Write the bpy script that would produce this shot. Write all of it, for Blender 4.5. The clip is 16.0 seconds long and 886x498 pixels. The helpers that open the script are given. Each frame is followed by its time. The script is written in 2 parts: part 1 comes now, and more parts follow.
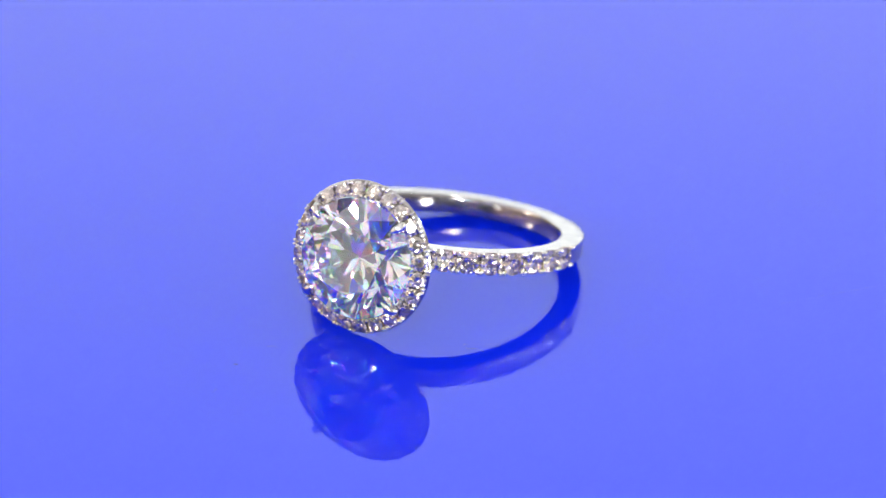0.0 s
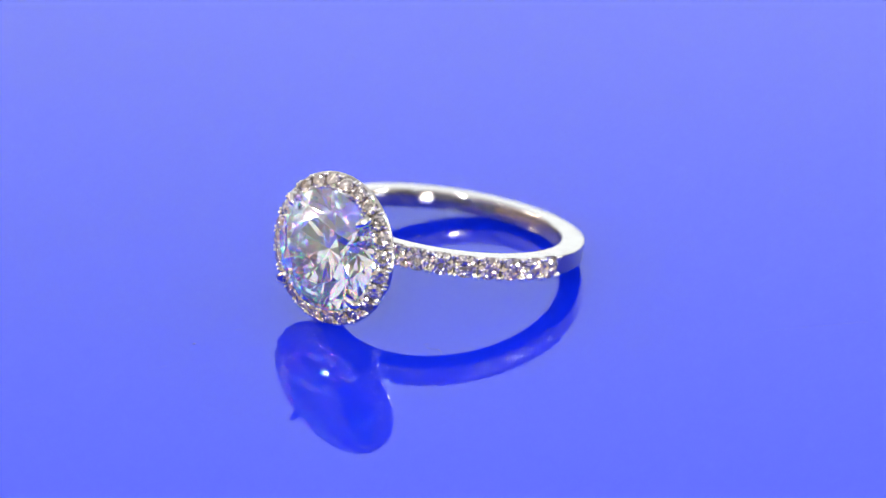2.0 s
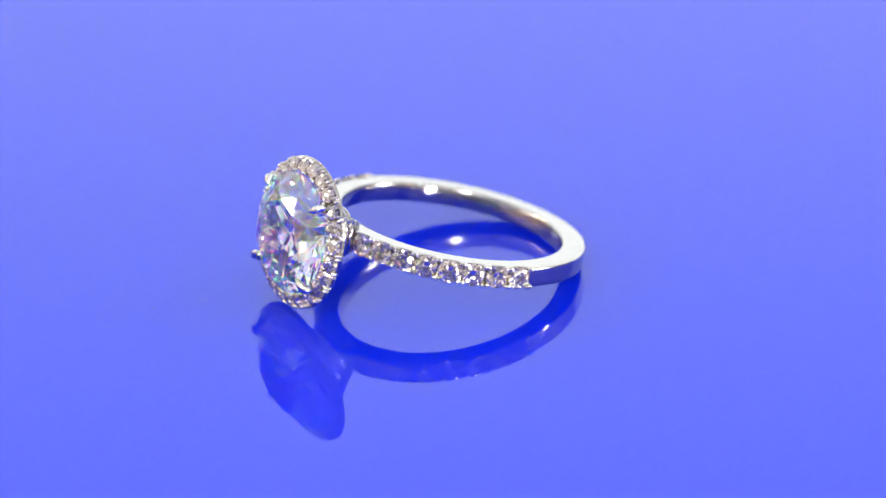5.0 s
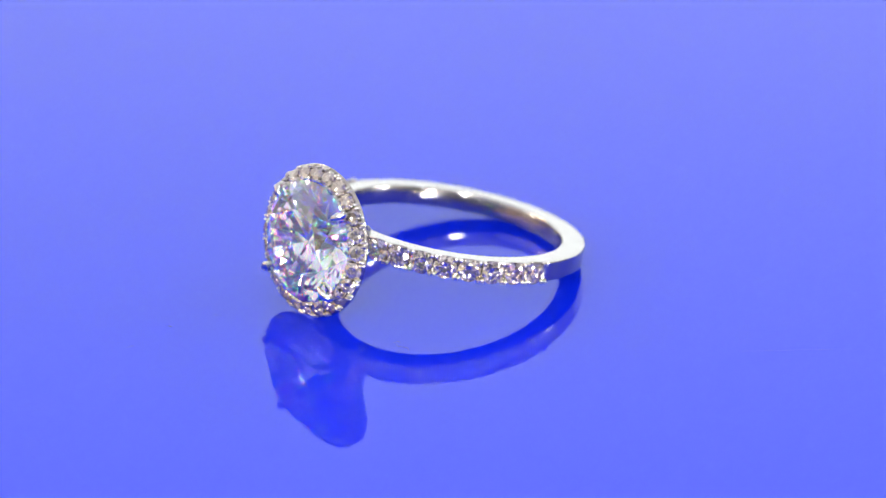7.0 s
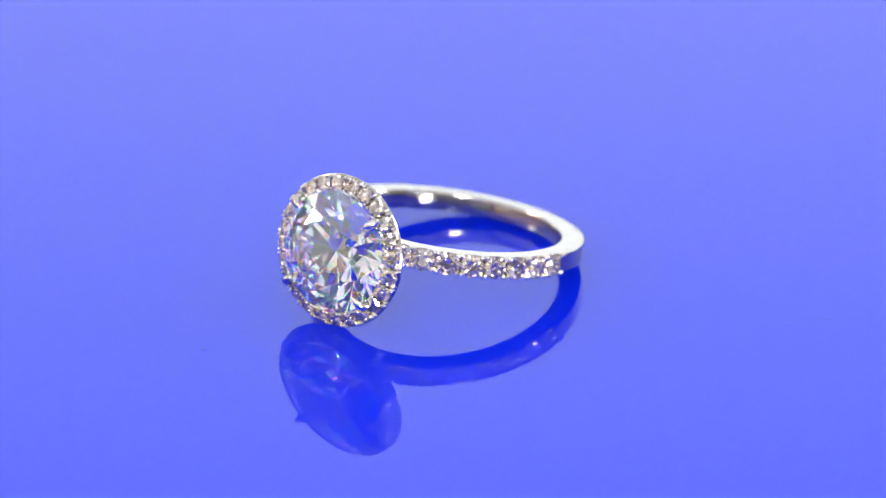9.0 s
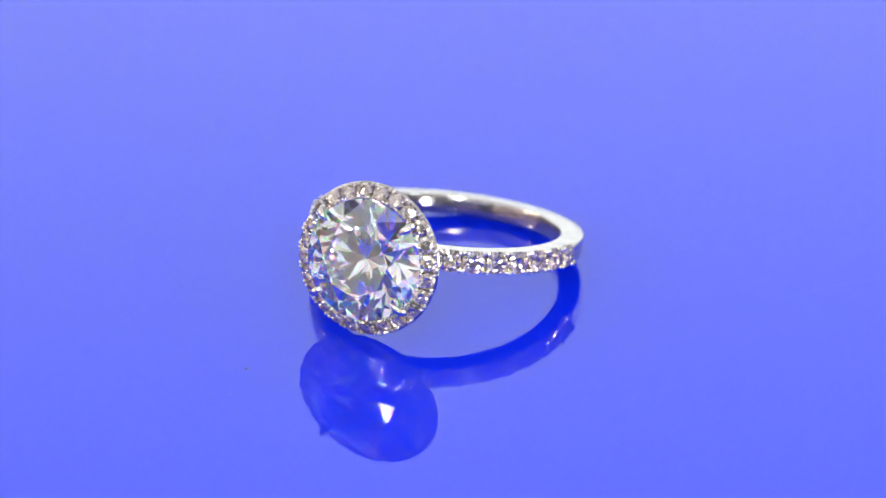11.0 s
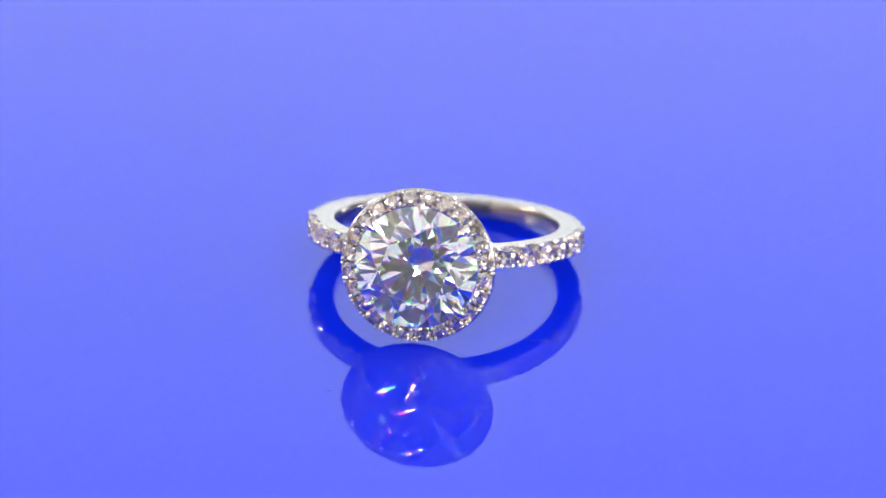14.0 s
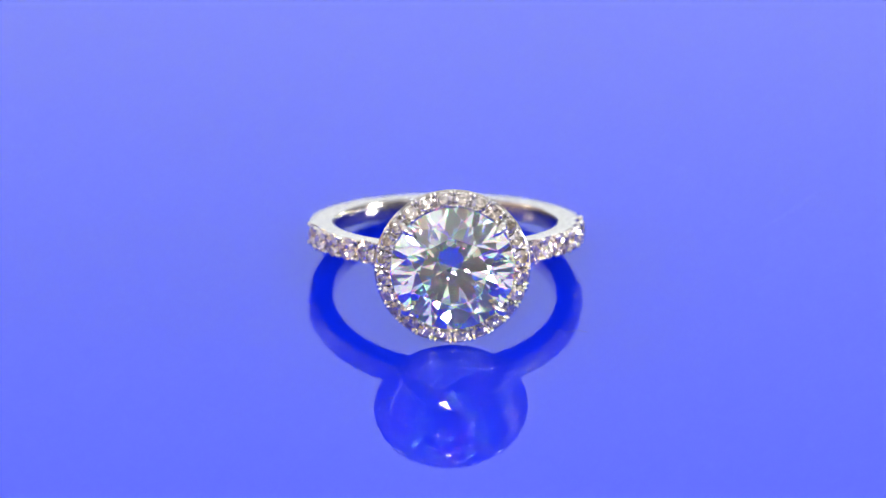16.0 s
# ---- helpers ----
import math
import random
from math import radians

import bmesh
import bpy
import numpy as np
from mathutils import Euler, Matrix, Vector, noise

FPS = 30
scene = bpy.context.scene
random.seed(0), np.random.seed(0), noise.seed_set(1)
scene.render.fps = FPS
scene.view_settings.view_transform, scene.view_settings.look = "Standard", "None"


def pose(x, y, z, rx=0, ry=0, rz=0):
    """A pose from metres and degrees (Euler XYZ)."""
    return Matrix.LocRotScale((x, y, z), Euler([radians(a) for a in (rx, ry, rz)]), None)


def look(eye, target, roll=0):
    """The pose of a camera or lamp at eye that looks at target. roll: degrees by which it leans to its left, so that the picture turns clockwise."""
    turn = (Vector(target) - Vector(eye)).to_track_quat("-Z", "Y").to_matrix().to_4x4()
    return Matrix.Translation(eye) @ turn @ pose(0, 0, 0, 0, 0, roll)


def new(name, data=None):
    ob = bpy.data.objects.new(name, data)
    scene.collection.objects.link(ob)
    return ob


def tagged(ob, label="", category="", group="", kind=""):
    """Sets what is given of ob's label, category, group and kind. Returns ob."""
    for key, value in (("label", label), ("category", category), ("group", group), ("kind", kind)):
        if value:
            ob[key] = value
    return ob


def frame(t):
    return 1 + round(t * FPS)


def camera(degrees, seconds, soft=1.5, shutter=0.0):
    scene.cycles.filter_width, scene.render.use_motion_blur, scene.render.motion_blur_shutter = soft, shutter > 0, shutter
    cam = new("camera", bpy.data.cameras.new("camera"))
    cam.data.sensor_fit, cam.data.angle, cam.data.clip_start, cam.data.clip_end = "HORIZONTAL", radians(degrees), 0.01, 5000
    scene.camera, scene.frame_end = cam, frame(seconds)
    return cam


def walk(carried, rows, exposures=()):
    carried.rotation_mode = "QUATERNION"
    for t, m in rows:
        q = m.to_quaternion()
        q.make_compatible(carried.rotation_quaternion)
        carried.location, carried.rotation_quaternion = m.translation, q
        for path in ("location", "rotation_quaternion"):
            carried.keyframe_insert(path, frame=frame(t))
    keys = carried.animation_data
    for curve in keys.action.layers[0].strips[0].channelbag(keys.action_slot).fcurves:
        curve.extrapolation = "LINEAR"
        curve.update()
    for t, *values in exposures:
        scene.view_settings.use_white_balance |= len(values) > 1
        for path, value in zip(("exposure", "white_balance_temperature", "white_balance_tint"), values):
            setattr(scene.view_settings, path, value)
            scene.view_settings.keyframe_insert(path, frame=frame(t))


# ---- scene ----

# ---- camera: it stands still before the turning plate ----
MM = 0.001
cam = camera(12.223, 16.0, soft=1.2)
AIM = Vector((-0.22, 3.05, 0.0)) * MM
ELEV = radians(24.15)
EYE = AIM + Vector((0, -math.cos(ELEV), math.sin(ELEV))) * 309 * MM
cam.data.dof.use_dof = True
cam.data.dof.focus_distance = 0.2945
cam.data.dof.aperture_fstop = 28
CAMERA_POSE = look(EYE, AIM, 0.54)
walk(cam, [(0.0, CAMERA_POSE), (16.0, CAMERA_POSE)], exposures=[(0.0, 0.0), (16.0, 0.0)])

# turn of the plate about the vertical axis, in degrees: it swings out, halts and swings back
TURN_FAR, TURN_RATE, TURN_BACK = -59.03, 5.724, 5.27


def plate_turn(t):
    return TURN_FAR + TURN_RATE * abs(t - TURN_BACK)


TURN_TIMES = [0.5 * k for k in range(11)] + [5.2, 5.27, 5.34, 5.5] + [6.0 + 0.5 * k for k in range(21)]

# ---- world and lights: a small unseen white light tent, fill panels added in front, with spot lamps ----
scene.cycles.max_bounces = scene.cycles.transmission_bounces = scene.cycles.glossy_bounces = 24
scene.cycles.caustics_reflective = scene.cycles.caustics_refractive = False
scene.cycles.sample_clamp_indirect = 45
world = bpy.data.worlds.new("world")
scene.world = world
world.use_nodes = True
world.node_tree.nodes["Background"].inputs[0].default_value = (0.9, 0.95, 1.0, 1)
world.node_tree.nodes["Background"].inputs[1].default_value = 0.05


def area_lamp(name, eye, target, size_x, size_y, radiance, color=(1, 1, 1)):
    d = bpy.data.lights.new(name, "AREA")
    d.shape, d.size, d.size_y = "RECTANGLE", size_x, size_y
    d.energy = radiance * math.pi * size_x * size_y
    d.color = color
    ob = new(name, d)
    ob.matrix_world = look(eye, target)
    return ob


def spot_lamp(name, eye, target, size, radiance, color=(1, 1, 1)):
    d = bpy.data.lights.new(name, "AREA")
    d.shape, d.size = "DISK", size
    d.energy = radiance * math.pi * math.pi * size * size / 4
    d.color = color
    ob = new(name, d)
    ob.matrix_world = look(eye, target)
    return ob


TENT = (1.0, 0.985, 0.985)
area_lamp("tent_back_lamp", (0, 0.42, 0.28), (0, 0, 0.28), 1.04, 0.56, 1.53, (0.935, 1.0, 0.995))
area_lamp("tent_top_lamp", (0, -0.08, 0.56), (0, -0.079, 0), 0.9, 0.68, 0.84, TENT)
area_lamp("tent_side_fill", (-0.52, -0.02, 0.37), (0, -0.02, 0.37), 0.76, 0.36, 0.85, (0.86, 0.92, 1.0))
# added low warm strip, stands in for beige surroundings reflected in the band
area_lamp("tent_side_fill", (-0.50, -0.16, 0.10), (0, -0.16, 0.10), 0.62, 0.16, 0.36, (1.0, 0.70, 0.50))
area_lamp("tent_side_fill", (0.52, 0.04, 0.35), (0, 0.04, 0.35), 0.7, 0.38, 0.60, (1.0, 0.95, 0.9))
# added unseen strips behind the camera, spaced to pattern the stone's facets
for x, z, wide, tall, glow in ((-0.36, 0.345, 0.15, 0.37, 0.85), (-0.17, 0.38, 0.13, 0.30, 0.97), (0.16, 0.38, 0.13, 0.30, 1.02), (0.36, 0.345, 0.17, 0.37, 0.9)):
    area_lamp("tent_front_fill", (x, -0.42, z), (x, 0, z), wide, tall, glow, (0.88, 0.92, 1.0) if x < 0 else (1.0, 0.96, 0.93))
AMBER, WARM, COOL, COLD = (1.0, 0.60, 0.22), (1.0, 0.84, 0.62), (1.0, 0.97, 0.92), (0.62, 0.80, 1.0)
# azimuth and elevation in degrees, width in metres, light that reaches the plate's middle, colour
# the one at 24, 6 is added fill for the stone's lower facets and glints
for azimuth, elevation, size, lux, color in (
    (-8, 34, 0.056, 2.3, COOL), (82, 9, 0.060, 2.0, COOL), (24, 6, 0.042, 1.1, COOL), (-96, 20, 0.030, 0.5, WARM), (-118, 30, 0.022, 0.3, AMBER), (58, 46, 0.024, 0.35, COLD),
):
    a, e = radians(azimuth), radians(elevation)
    at = Vector((math.cos(e) * math.sin(a), -math.cos(e) * math.cos(a), math.sin(e))) * 0.44
    spot_lamp("spot_lamp", at, (0, 0, 0.005), size, lux * 0.44 ** 2 / (math.pi * size * size / 4), color)


# ---- materials ----
def material(name):
    m = bpy.data.materials.new(name)
    m.use_nodes = True
    n = m.node_tree
    return m, n, n.nodes["Principled BSDF"]


def put(n, kind, **inputs):
    node = n.nodes.new(kind)
    for k, v in inputs.items():
        node.inputs[k.replace("_", " ")].default_value = v
    return node


def acrylic_material():
    m, n, b = material("blue_acrylic")
    co = n.nodes.new("ShaderNodeTexCoord")
    tex = put(n, "ShaderNodeTexNoise", Scale=60.0, Detail=4)
    ramp = n.nodes.new("ShaderNodeValToRGB")
    ramp.color_ramp.elements[0].color = (0.0014, 0.013, 0.64, 1)
    ramp.color_ramp.elements[1].color = (0.0017, 0.0145, 0.67, 1)
    n.links.new(co.outputs["Object"], tex.inputs["Vector"])
    n.links.new(tex.outputs["Fac"], ramp.inputs["Fac"])
    n.links.new(ramp.outputs["Color"], b.inputs["Base Color"])
    b.inputs["Roughness"].default_value = 0.0
    b.inputs["IOR"].default_value = 1.42
    b.inputs["Specular Tint"].default_value = (0.70, 1.0, 1.0, 1)
    b.inputs["Subsurface Weight"].default_value = 1.0
    b.inputs["Subsurface Radius"].default_value = (1, 1, 1)
    b.inputs["Subsurface Scale"].default_value = 0.013
    b.subsurface_method = "BURLEY"
    return m


def metal_material(name, color, rough, scale):
    m, n, b = material(name)
    b.inputs["Base Color"].default_value = (*color, 1)
    b.inputs["Metallic"].default_value = 1
    co = n.nodes.new("ShaderNodeTexCoord")
    tex = put(n, "ShaderNodeTexNoise", Scale=scale, Detail=5)
    mr = put(n, "ShaderNodeMapRange", From_Min=0.3, From_Max=0.7, To_Min=rough * 0.6, To_Max=rough * 1.5)
    n.links.new(co.outputs["Object"], tex.inputs["Vector"])
    n.links.new(tex.outputs["Fac"], mr.inputs["Value"])
    n.links.new(mr.outputs["Result"], b.inputs["Roughness"])
    bump = put(n, "ShaderNodeBump", Strength=0.06, Distance=0.00002)
    n.links.new(tex.outputs["Fac"], bump.inputs["Height"])
    n.links.new(bump.outputs["Normal"], b.inputs["Normal"])
    return m


def diamond_material(name, tint, fire=0.0):
    """Clear stone. fire: how far red, green and blue part company as the stone bends them."""
    m = bpy.data.materials.new(name)
    m.use_nodes = True
    n = m.node_tree
    n.nodes.clear()
    out = n.nodes.new("ShaderNodeOutputMaterial")
    if not fire:
        last = put(n, "ShaderNodeBsdfGlass", Color=(*tint, 1), Roughness=0.0, IOR=2.417)
    else:
        last = None
        for k, ior in enumerate((2.408, 2.418, 2.434)):
            share = [tint[j] * ((1 + 2 * fire) / 3 if j == k else (1 - fire) / 3) for j in range(3)]
            g = put(n, "ShaderNodeBsdfGlass", Color=(*share, 1), Roughness=0.0, IOR=ior)
            if last is None:
                last = g
            else:
                add = n.nodes.new("ShaderNodeAddShader")
                n.links.new(last.outputs[0], add.inputs[0])
                n.links.new(g.outputs[0], add.inputs[1])
                last = add
    n.links.new(last.outputs[0], out.inputs["Surface"])
    return m


def matte_material(name, a, c, scale, rough=0.8):
    m, n, b = material(name)
    co = n.nodes.new("ShaderNodeTexCoord")
    tex = put(n, "ShaderNodeTexNoise", Scale=scale, Detail=6)
    ramp = n.nodes.new("ShaderNodeValToRGB")
    ramp.color_ramp.elements[0].position, ramp.color_ramp.elements[1].position = 0.3, 0.7
    ramp.color_ramp.elements[0].color, ramp.color_ramp.elements[1].color = (*a, 1), (*c, 1)
    n.links.new(co.outputs["Object"], tex.inputs["Vector"])
    n.links.new(tex.outputs["Fac"], ramp.inputs["Fac"])
    n.links.new(ramp.outputs["Color"], b.inputs["Base Color"])
    b.inputs["Roughness"].default_value = rough
    return m


ACRYLIC = acrylic_material()
GOLD = metal_material("white_gold", (0.515, 0.49, 0.485), 0.155, 900)
GOLD_BRIGHT = metal_material("polished_white_gold", (0.64, 0.62, 0.60), 0.22, 1500)
DIAMOND = diamond_material("diamond", (1.0, 1.0, 1.0), 0.40)
MELEE = diamond_material("small_diamond", (0.99, 0.962, 0.938))
WALL = matte_material("wall_paint", (0.125, 0.13, 0.145), (0.16, 0.165, 0.18), 3)
BEIGE = matte_material("beige_wall_paint", (0.52, 0.38, 0.29), (0.58, 0.43, 0.33), 3)
TABLE = matte_material("table_top", (0.40, 0.40, 0.42), (0.48, 0.48, 0.50), 20, 0.6)
DUST = matte_material("dust", (0.02, 0.02, 0.05), (0.06, 0.06, 0.10), 4000)


# ---- mesh helpers ----
def part(name, bm, mat, parent=None, label="", smooth=True):
    me = bpy.data.meshes.new(name)
    bm.to_mesh(me)
    bm.free()
    if smooth:
        for p in me.polygons:
            p.use_smooth = True
    me.materials.append(mat)
    ob = new(name, me)
    ob.parent = parent
    if label:
        tagged(ob, label)
    return ob


def shared(name, me, parent, m):
    ob = new(name, me)
    ob.parent = parent
    ob.matrix_basis = m
    return ob


def box(bm, lo, hi):
    c = [(a + b) / 2 for a, b in zip(lo, hi)]
    s = [b - a for a, b in zip(lo, hi)]
    bmesh.ops.create_cube(bm, size=1, matrix=Matrix.Translation(c) @ Matrix.Diagonal((*s, 1)))


def sweep(bm, sections, closed=True):
    """Faces between closed loops of points; the loops follow one another, round again if closed."""
    rings = [[bm.verts.new(p) for p in s] for s in sections]
    k = len(rings[0])
    pairs = list(zip(rings, rings[1:] + rings[:1])) if closed else list(zip(rings, rings[1:]))
    for a, b in pairs:
        for i in range(k):
            j = (i + 1) % k
            bm.faces.new((a[i], a[j], b[j], b[i]))
    if not closed:
        bm.faces.new(rings[0][::-1])
        bm.faces.new(rings[-1])
    bmesh.ops.recalc_face_normals(bm, faces=bm.faces)


def tube(bm, points, radii, sides=10):
    pts = [Vector(p) for p in points]
    side = Vector((0.31, 0.17, 0.93))
    loops = []
    for i, p in enumerate(pts):
        d = (pts[min(i + 1, len(pts) - 1)] - pts[max(i - 1, 0)]).normalized()
        a = d.cross(side).normalized()
        b = d.cross(a)
        loops.append([p + (a * math.cos(q) + b * math.sin(q)) * radii[i] for q in [2 * math.pi * k / sides for k in range(sides)]])
    sweep(bm, loops, closed=False)


def brilliant_mesh(name, girdle_steps, mat, full=True):
    """A round brilliant of radius 1, table up: table, stars, kites, upper and lower halves, pavilion mains."""
    bm = bmesh.new()
    bmesh.ops.create_cone(bm, cap_ends=True, segments=girdle_steps, radius1=1, radius2=1, depth=3)
    g = 0.018

    def cut(azimuth, tilt, r, z):
        a, t = radians(azimuth), radians(tilt)
        n = Vector((math.sin(t) * math.cos(a), math.sin(t) * math.sin(a), math.cos(t)))
        p = Vector((r * math.cos(a), r * math.sin(a), z))
        res = bmesh.ops.bisect_plane(bm, geom=bm.verts[:] + bm.edges[:] + bm.faces[:], plane_co=p, plane_no=n, clear_outer=True, dist=1e-6)
        edges = [e for e in res["geom_cut"] if isinstance(e, bmesh.types.BMEdge) and e.is_boundary]
        if edges:
            bmesh.ops.holes_fill(bm, edges=edges, sides=0)

    top = g + (1 - 0.57) * math.tan(radians(34.6))
    cut(0, 0, 0, top)
    for k in range(8):
        cut(45 * k, 34.6, 1, g)
    if full:
        for k in range(16):
            cut(11.25 + 22.5 * k, 40.6, math.cos(radians(11.25)), g + 0.004)
        for k in range(8):
            cut(22.5 + 45 * k, 22.0, 0.57 * math.cos(radians(22.5)), top)
    for k in range(8):
        cut(45 * k, 180 - 41.0, 1, -g)
    if full:
        for k in range(16):
            cut(11.25 + 22.5 * k, 180 - 42.1, math.cos(radians(11.25)), -g - 0.004)
    bmesh.ops.recalc_face_normals(bm, faces=bm.faces)
    me = bpy.data.meshes.new(name)
    bm.to_mesh(me)
    bm.free()
    me.materials.append(mat)
    return me


# ---- the setting: room, table top, turning plate ----
def build_setting():
    for name, lo, hi, mat in (
        ("wall_south", (-0.7, -0.72, -0.1), (0.7, -0.62, 0.75), WALL),
        ("wall_north", (-0.7, 0.55, -0.1), (0.7, 0.65, 0.75), WALL),
        ("wall_east", (0.7, -0.72, -0.1), (0.8, 0.65, 0.75), WALL),
        ("wall_west", (-0.8, -0.72, -0.1), (-0.7, 0.65, 0.75), BEIGE),
        ("ceiling", (-0.8, -0.72, 0.75), (0.8, 0.65, 0.85), WALL),
        ("floor", (-0.8, -0.72, -0.06), (0.8, 0.65, -0.006), TABLE),
    ):
        bm = bmesh.new()
        box(bm, lo, hi)
        tagged(part(name, bm, mat, smooth=False), "plain matt surface closing the photo room", name.split("_")[0], kind="structure")


PLATE_R = 0.076



def build_plate():
    bm = bmesh.new()
    r, h, e, n = PLATE_R, 0.006, 0.0006, 128
    prof = [(r - e, -h), (r, -h + e), (r, -e), (r - e * 0.3, -e * 0.3), (r - e, 0)]
    loops = [[bm.verts.new((q * math.cos(2 * math.pi * k / n), q * math.sin(2 * math.pi * k / n), z)) for k in range(n)] for q, z in prof]
    for a, b in zip(loops, loops[1:]):
        for k in range(n):
            j = (k + 1) % n
            bm.faces.new((a[k], a[j], b[j], b[k]))
    bm.faces.new(loops[0][::-1])
    bm.faces.new(loops[-1])
    ob = part("turntable_plate", bm, ACRYLIC, smooth=False)
    return tagged(ob, "glossy blue acrylic plate turning slowly under the ring", "turntable plate")


# ---- the ring; local x to the side, -y towards the head, z along the finger axis ----
R_OUT, R_IN, HALF = 10.0 * MM, 8.25 * MM, 0.73 * MM
TILT, LIFT = 12.1, 2.810 * MM
HEAD = 13.57 * MM
STONE_R = 4.38 * MM
PAVE_ENDS, PAVE_STEP, PAVE_COUNT = {1: 92.0, -1: 83.0}, 10.1, 8
RING_REST = Matrix.Translation((-0.05 * MM, 0.42 * MM, LIFT)) @ pose(0, 0, 0, -TILT)


def round_at(angle, r, z):
    """A point of the band; angle in degrees from the head."""
    a = radians(angle)
    return Vector((r * math.sin(a), -r * math.cos(a), z))


def build_band(ring):
    bm = bmesh.new()
    steps = 480
    sections = []
    c = 0.10 * MM
    for k in range(steps):
        ang = -180 + 360 * k / steps
        q = abs(ang)
        edge = mid = R_OUT
        pave_end = PAVE_ENDS[1 if ang > 0 else -1]
        if q < pave_end:
            phase = ((pave_end - q) / PAVE_STEP) % 1.0
            dip = max(0.0, math.sin(math.pi * phase)) ** 0.8
            edge = R_OUT - (0.04 + 0.36 * dip) * MM
            mid = R_OUT - (0.16 + 0.55 * dip) * MM
        flat = R_OUT - 0.55 * MM
        prof = [(R_IN + 0.13 * MM, -HALF), (R_IN + 0.25 * MM, -HALF), (flat, -HALF), (edge - c, -HALF), (edge - 0.3 * c, -HALF + 0.3 * c), (edge, -HALF + c),
                (mid, -HALF * 0.62), (mid, 0), (mid, HALF * 0.62),
                (edge, HALF - c), (edge - 0.3 * c, HALF - 0.3 * c), (edge - c, HALF),
                (flat, HALF), (R_IN + 0.25 * MM, HALF), (R_IN + 0.13 * MM, HALF), (R_IN + 0.055 * MM, HALF - 0.5 * c), (R_IN + 0.012 * MM, HALF * 0.75), (R_IN - 0.018 * MM, HALF * 0.4), (R_IN - 0.03 * MM, 0), (R_IN - 0.018 * MM, -HALF * 0.4), (R_IN + 0.012 * MM, -HALF * 0.75), (R_IN + 0.055 * MM, -HALF + 0.5 * c)]
        sections.append([round_at(ang, r, z) for r, z in prof])
    sweep(bm, sections)
    band = part("band", bm, GOLD, ring, "polished white gold band with a diamond-set front half")
    stone = brilliant_mesh("pave_diamond", 32, MELEE)
    bead = bead_mesh()
    for side in (-1, 1):
        for k in range(PAVE_COUNT):
            ang = side * (PAVE_ENDS[side] - PAVE_STEP * (k + 0.5))
            p = round_at(ang, R_OUT - 0.01 * MM, 0)
            m = Matrix.Translation(p) @ turn_out(ang) @ Matrix.Rotation(0.7 * k, 4, "Z") @ Matrix.Scale(0.85 * MM, 4)
            shared("pave_diamond", stone, band, m)
        for k in range(PAVE_COUNT):
            for z in (-1, 1):
                for off in (-0.16, 0.16):
                    ang = side * (PAVE_ENDS[side] - PAVE_STEP * k) + off / 10 * 57.3
                    p = round_at(ang, R_OUT + 0.05 * MM, z * 0.66 * MM)
                    m = Matrix.Translation(p) @ turn_out(ang) @ pose(0, 0, 0, 0, 0, 90) @ Matrix.Diagonal((0.19 * MM, 0.16 * MM, 0.17 * MM, 1))
                    shared("bead", bead, band, m)
    return stone, bead


def turn_out(ang):
    """Turns +z to point out of the band at that angle; local y lies along the finger axis."""
    a = radians(ang)
    out = Vector((math.sin(a), -math.cos(a), 0))
    up = Vector((0, 0, 1))
    x = up.cross(out)
    return Matrix((x, up, out)).transposed().to_4x4()


def bead_mesh():
    bm = bmesh.new()
    bmesh.ops.create_uvsphere(bm, u_segments=8, v_segments=6, radius=1)
    me = bpy.data.meshes.new("bead")
    bm.to_mesh(me)
    bm.free()
    for p in me.polygons:
        p.use_smooth = True
    me.materials.append(GOLD_BRIGHT)
    return me


# head space: x to the side, y up along the finger axis, z out towards the viewer of the stone
HEAD_SPACE = Matrix.Translation((0, -HEAD, 0)) @ pose(0, 0, 0, 90)
HALO_COUNT = 24


HALO_SLOPE = 31.0
HALO_SPACE = HEAD_SPACE @ Matrix.Translation((0, 0, 0.16 * MM))


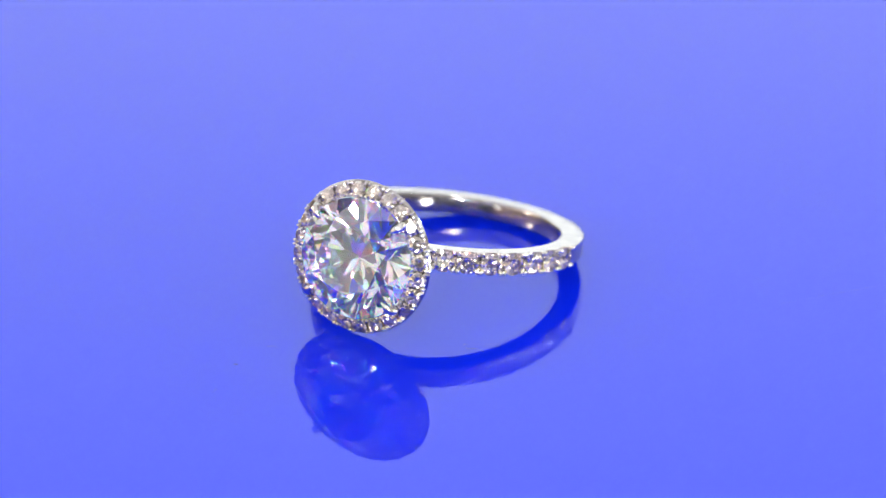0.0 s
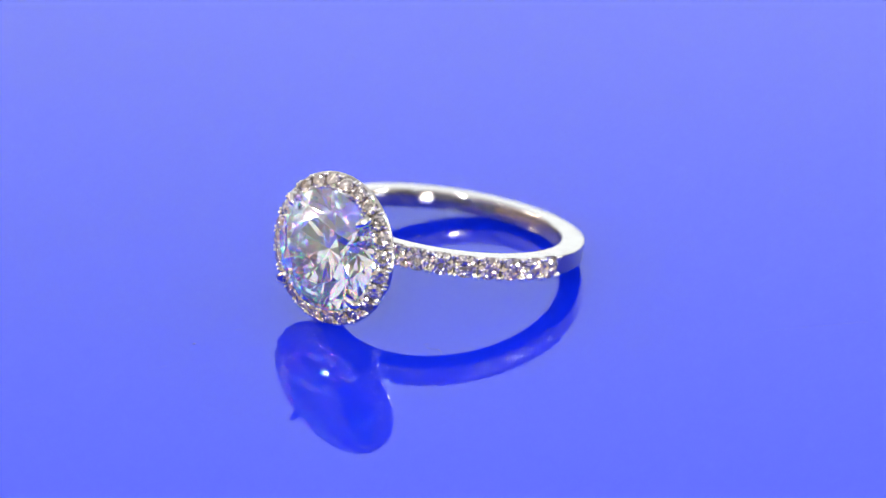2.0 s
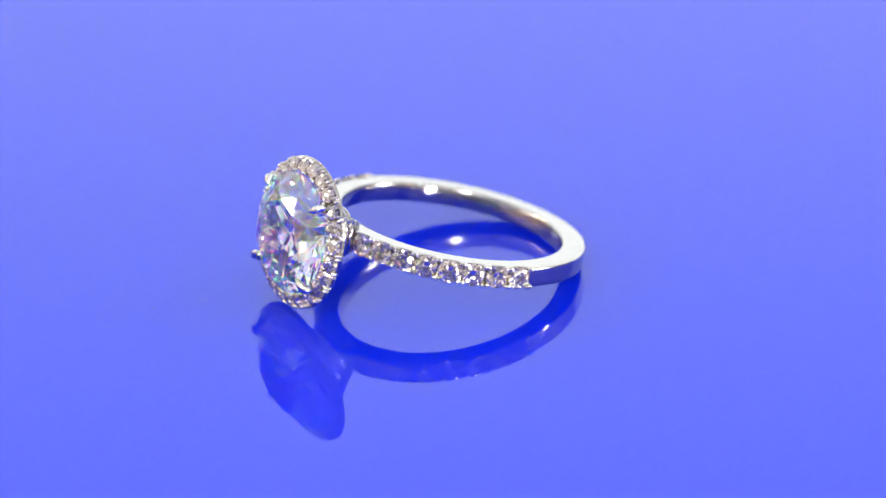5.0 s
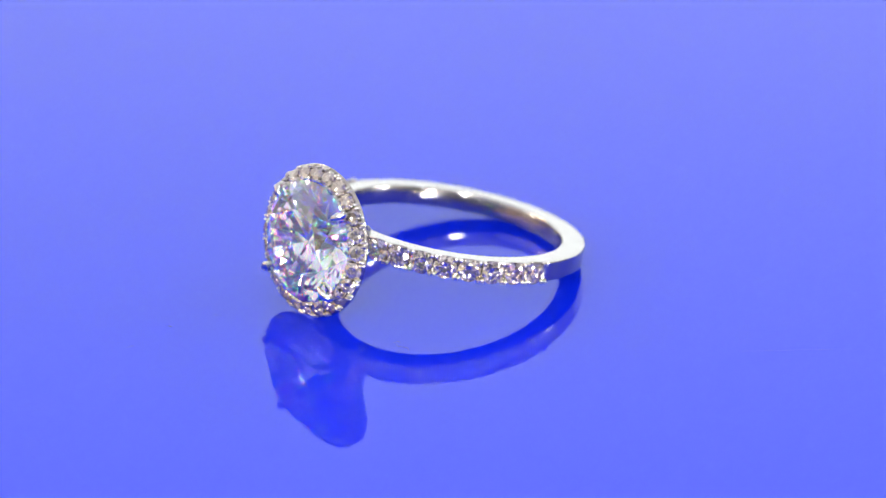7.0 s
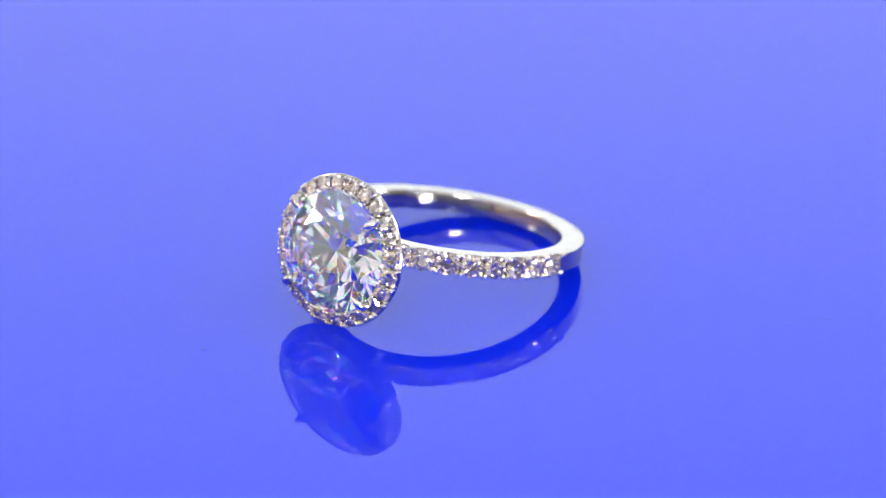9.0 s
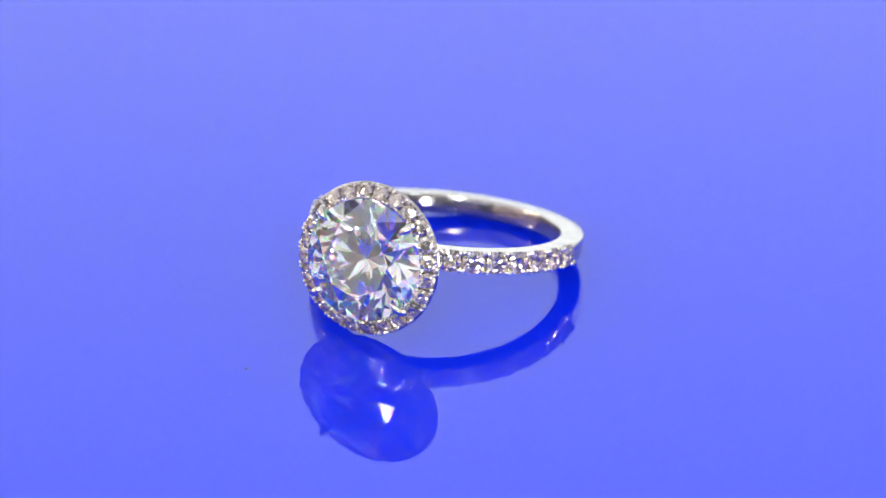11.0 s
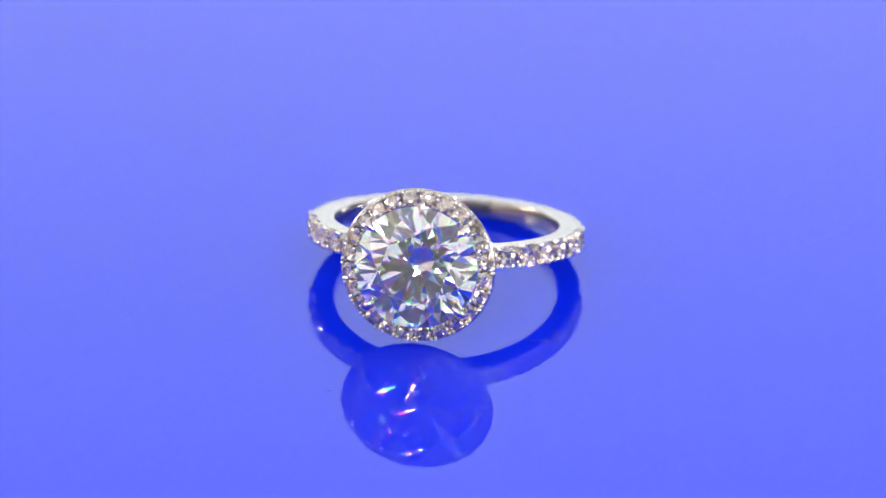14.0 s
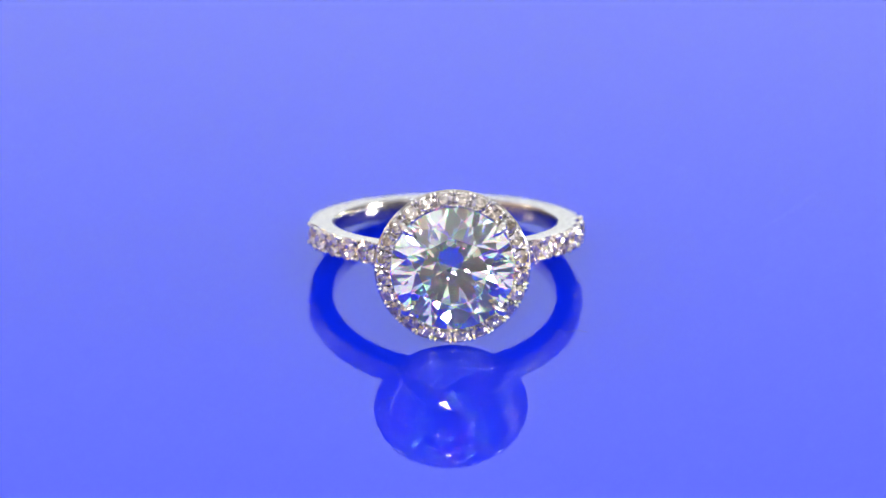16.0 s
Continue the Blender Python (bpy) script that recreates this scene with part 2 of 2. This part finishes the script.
def build_halo(ring, stone, bead):
    """A sloping collar round the stone: stones on the slope, cut teeth over its edge, a plain thin rim behind."""
    bm = bmesh.new()
    sub = 14
    steps = HALO_COUNT * sub
    sections = []
    for k in range(steps):
        a = 2 * math.pi * k / steps
        phase = (k / sub) % 1.0
        dip = math.sin(math.pi * phase) ** 0.8
        d = 0.14 * dip
        prof = [(4.42, -0.60), (4.42, -0.02 - d * 0.4), (4.50, -0.03 - d), (4.62, -0.22 - 0.42 * dip),
                (5.18, -0.52 - 0.30 * dip), (5.36, -0.50 - d * 0.9), (5.46 - 0.06 * dip, -0.60 - d * 0.6),
                (5.47 - 0.14 * dip, -0.74), (5.52, -0.76), (5.54, -0.79), (5.53, -0.83), (5.46, -0.86), (4.72, -0.86)]
        sections.append([Vector((r * math.cos(a), r * math.sin(a), z)) * MM for r, z in prof])
    sweep(bm, sections)
    bm.transform(HALO_SPACE)
    halo = part("halo", bm, GOLD, ring, "white gold halo rim set with small round diamonds")
    rnd = random.Random(5)
    for k in range(HALO_COUNT):
        a = 2 * math.pi * (k + 0.5) / HALO_COUNT
        face = Matrix.Rotation(a, 4, "Z") @ Matrix.Translation((4.95 * MM, 0, -0.24 * MM)) @ Matrix.Rotation(radians(HALO_SLOPE + rnd.uniform(-3, 3)), 4, "Y")
        m = HALO_SPACE @ face @ Matrix.Rotation(rnd.uniform(0, 6), 4, "Z") @ Matrix.Scale(rnd.uniform(0.595, 0.62) * MM, 4)
        shared("halo_diamond", stone, halo, m)
        for off in (-0.15, 0.15):
            b = 2 * math.pi * k / HALO_COUNT + off / 5.3
            out = HALO_SPACE @ Matrix.Rotation(b, 4, "Z")
            shared("bead", bead, halo, out @ Matrix.Translation((5.37 * MM, 0, -0.44 * MM)) @ Matrix.Rotation(radians(HALO_SLOPE), 4, "Y") @ Matrix.Diagonal((0.17 * MM, 0.125 * MM, 0.16 * MM, 1)))
            shared("claw", bead, halo, out @ Matrix.Translation((5.45 * MM, 0, -0.60 * MM)) @ Matrix.Rotation(radians(-6), 4, "Y") @ Matrix.Diagonal((0.095 * MM, 0.08 * MM, 0.20 * MM, 1)))
            b = 2 * math.pi * k / HALO_COUNT + off / 4.5
            shared("bead", bead, halo, HALO_SPACE @ Matrix.Rotation(b, 4, "Z") @ Matrix.Translation((4.53 * MM, 0, 0.02 * MM)) @ Matrix.Diagonal((0.13 * MM, 0.115 * MM, 0.13 * MM, 1)))
    return halo


def build_setting_head(ring):
    """The basket under the stone with its four prongs."""
    bm = bmesh.new()
    for r, z, w in ((2.3, -2.75, 0.28), (1.7, -3.6, 0.28)):
        loops = []
        for k in range(64):
            a = 2 * math.pi * k / 64
            loops.append([Vector(((r + w * math.cos(q)) * math.cos(a), (r + w * math.cos(q)) * math.sin(a), z + w * math.sin(q))) * MM
                          for q in [2 * math.pi * i / 8 for i in range(8)]])
        sweep(bm, loops)
    bm.transform(HEAD_SPACE)
    basket = part("basket", bm, GOLD, ring, "white gold basket under the stone")
    for sx in (-1, 1):
        for sy in (-1, 1):
            d = Vector((sx * 3.37, sy * 2.96, 0)).normalized()
            path = [(1.2, -4.4), (2.0, -2.9), (3.05, -1.75), (4.15, -0.6), (4.58, 0.0), (4.66, 0.45), (4.55, 0.80), (4.25, 1.0), (3.75, 1.08)]
            rad = [0.40, 0.36, 0.34, 0.34, 0.36, 0.35, 0.32, 0.26, 0.08]
            bm = bmesh.new()
            tube(bm, [(d * r + Vector((0, 0, z))) * MM for r, z in path], [r * MM for r in rad], 12)
            bm.transform(HEAD_SPACE)
            part("prong", bm, GOLD_BRIGHT, ring, "polished claw prong gripping the stone")
    return basket


def build_ring():
    ring = new("diamond_ring")
    tagged(ring, "white gold halo ring with round diamond lying on its side", "ring")
    stone, bead = build_band(ring)
    build_halo(ring, stone, bead)
    build_setting_head(ring)
    big = brilliant_mesh("centre_diamond", 96, DIAMOND)
    gem = shared("centre_diamond", big, ring, HEAD_SPACE @ Matrix.Translation((0, 0, 0.26 * MM)) @ pose(0, 0, 0, 0, 1, 3) @ Matrix.Scale(STONE_R, 4))
    tagged(gem, "large clear round brilliant diamond")
    return ring


# ---- dust on the plate ----
def build_speck(u, v, length, width, angle, name="dust_speck", label="tiny dark dust speck on the blue plate", curl=0.0):
    """u towards the camera and v to the side at zero turn, in millimetres; curl: how far a fibre bends aside."""
    rnd = random.Random(int(u * 100 + v * 7))
    bm = bmesh.new()
    n = 15 if curl else 7
    pts = []
    for k in range(n):
        s = k / (n - 1) - 0.5
        bend = min(width * 3, 0.03) * math.sin(3 * s + rnd.random()) * (0.5 if name == "dust_speck" else 1.0)
        hook = curl * (math.sin(7.5 * s + 0.6) + 2.2 * max(0.0, -s - 0.2))
        pts.append(Vector((s * length + curl * max(0.0, -s - 0.3) * 3, bend + hook, 0)) * MM)
    tube(bm, pts, [width * 0.5 * MM * (0.35 + 0.65 * math.sin(math.pi * (k + 0.5) / n)) for k in range(n)], 6)
    ob = part(name, bm, DUST)
    tagged(ob, label, "dust" if name == "dust_speck" else "fibre")
    return ob, Matrix.Translation((v * MM, -u * MM, 0.5 * width * MM)) @ pose(0, 0, 0, 0, 0, angle)


build_setting()
plate = build_plate()
ring = build_ring()
specks = [
    build_speck(22.09, -4.6, 0.30, 0.05, 20),
    build_speck(-9.6, 26.7, 8.4, 0.006, 52.7, "lint_fibre", "long hair-thin fibre lying flat on the blue plate"),
    build_speck(11.5, 8.75, 1.85, 0.020, -4, "lint_fibre", "fine curled lint fibre lying on the blue plate", 0.20),
    build_speck(11.25, 7.75, 0.5, 0.016, 60, "lint_fibre", "short curled lint fibre beside a longer one", 0.10),
    build_speck(18.3, -4.0, 0.9, 0.010, 24, "lint_fibre", "faint short lint fibre on the blue plate", 0.05),
    build_speck(26.3, -3.7, 0.7, 0.010, 80, "lint_fibre", "faint short lint fibre on the blue plate", 0.06),
]


def motions():
    def swing(thing, rest):
        walk(thing, [(t, pose(0, 0, 0, 0, 0, plate_turn(t)) @ rest) for t in TURN_TIMES])

    swing(plate, Matrix.Identity(4))
    swing(ring, RING_REST)
    for ob, rest in specks:
        swing(ob, rest)


motions()
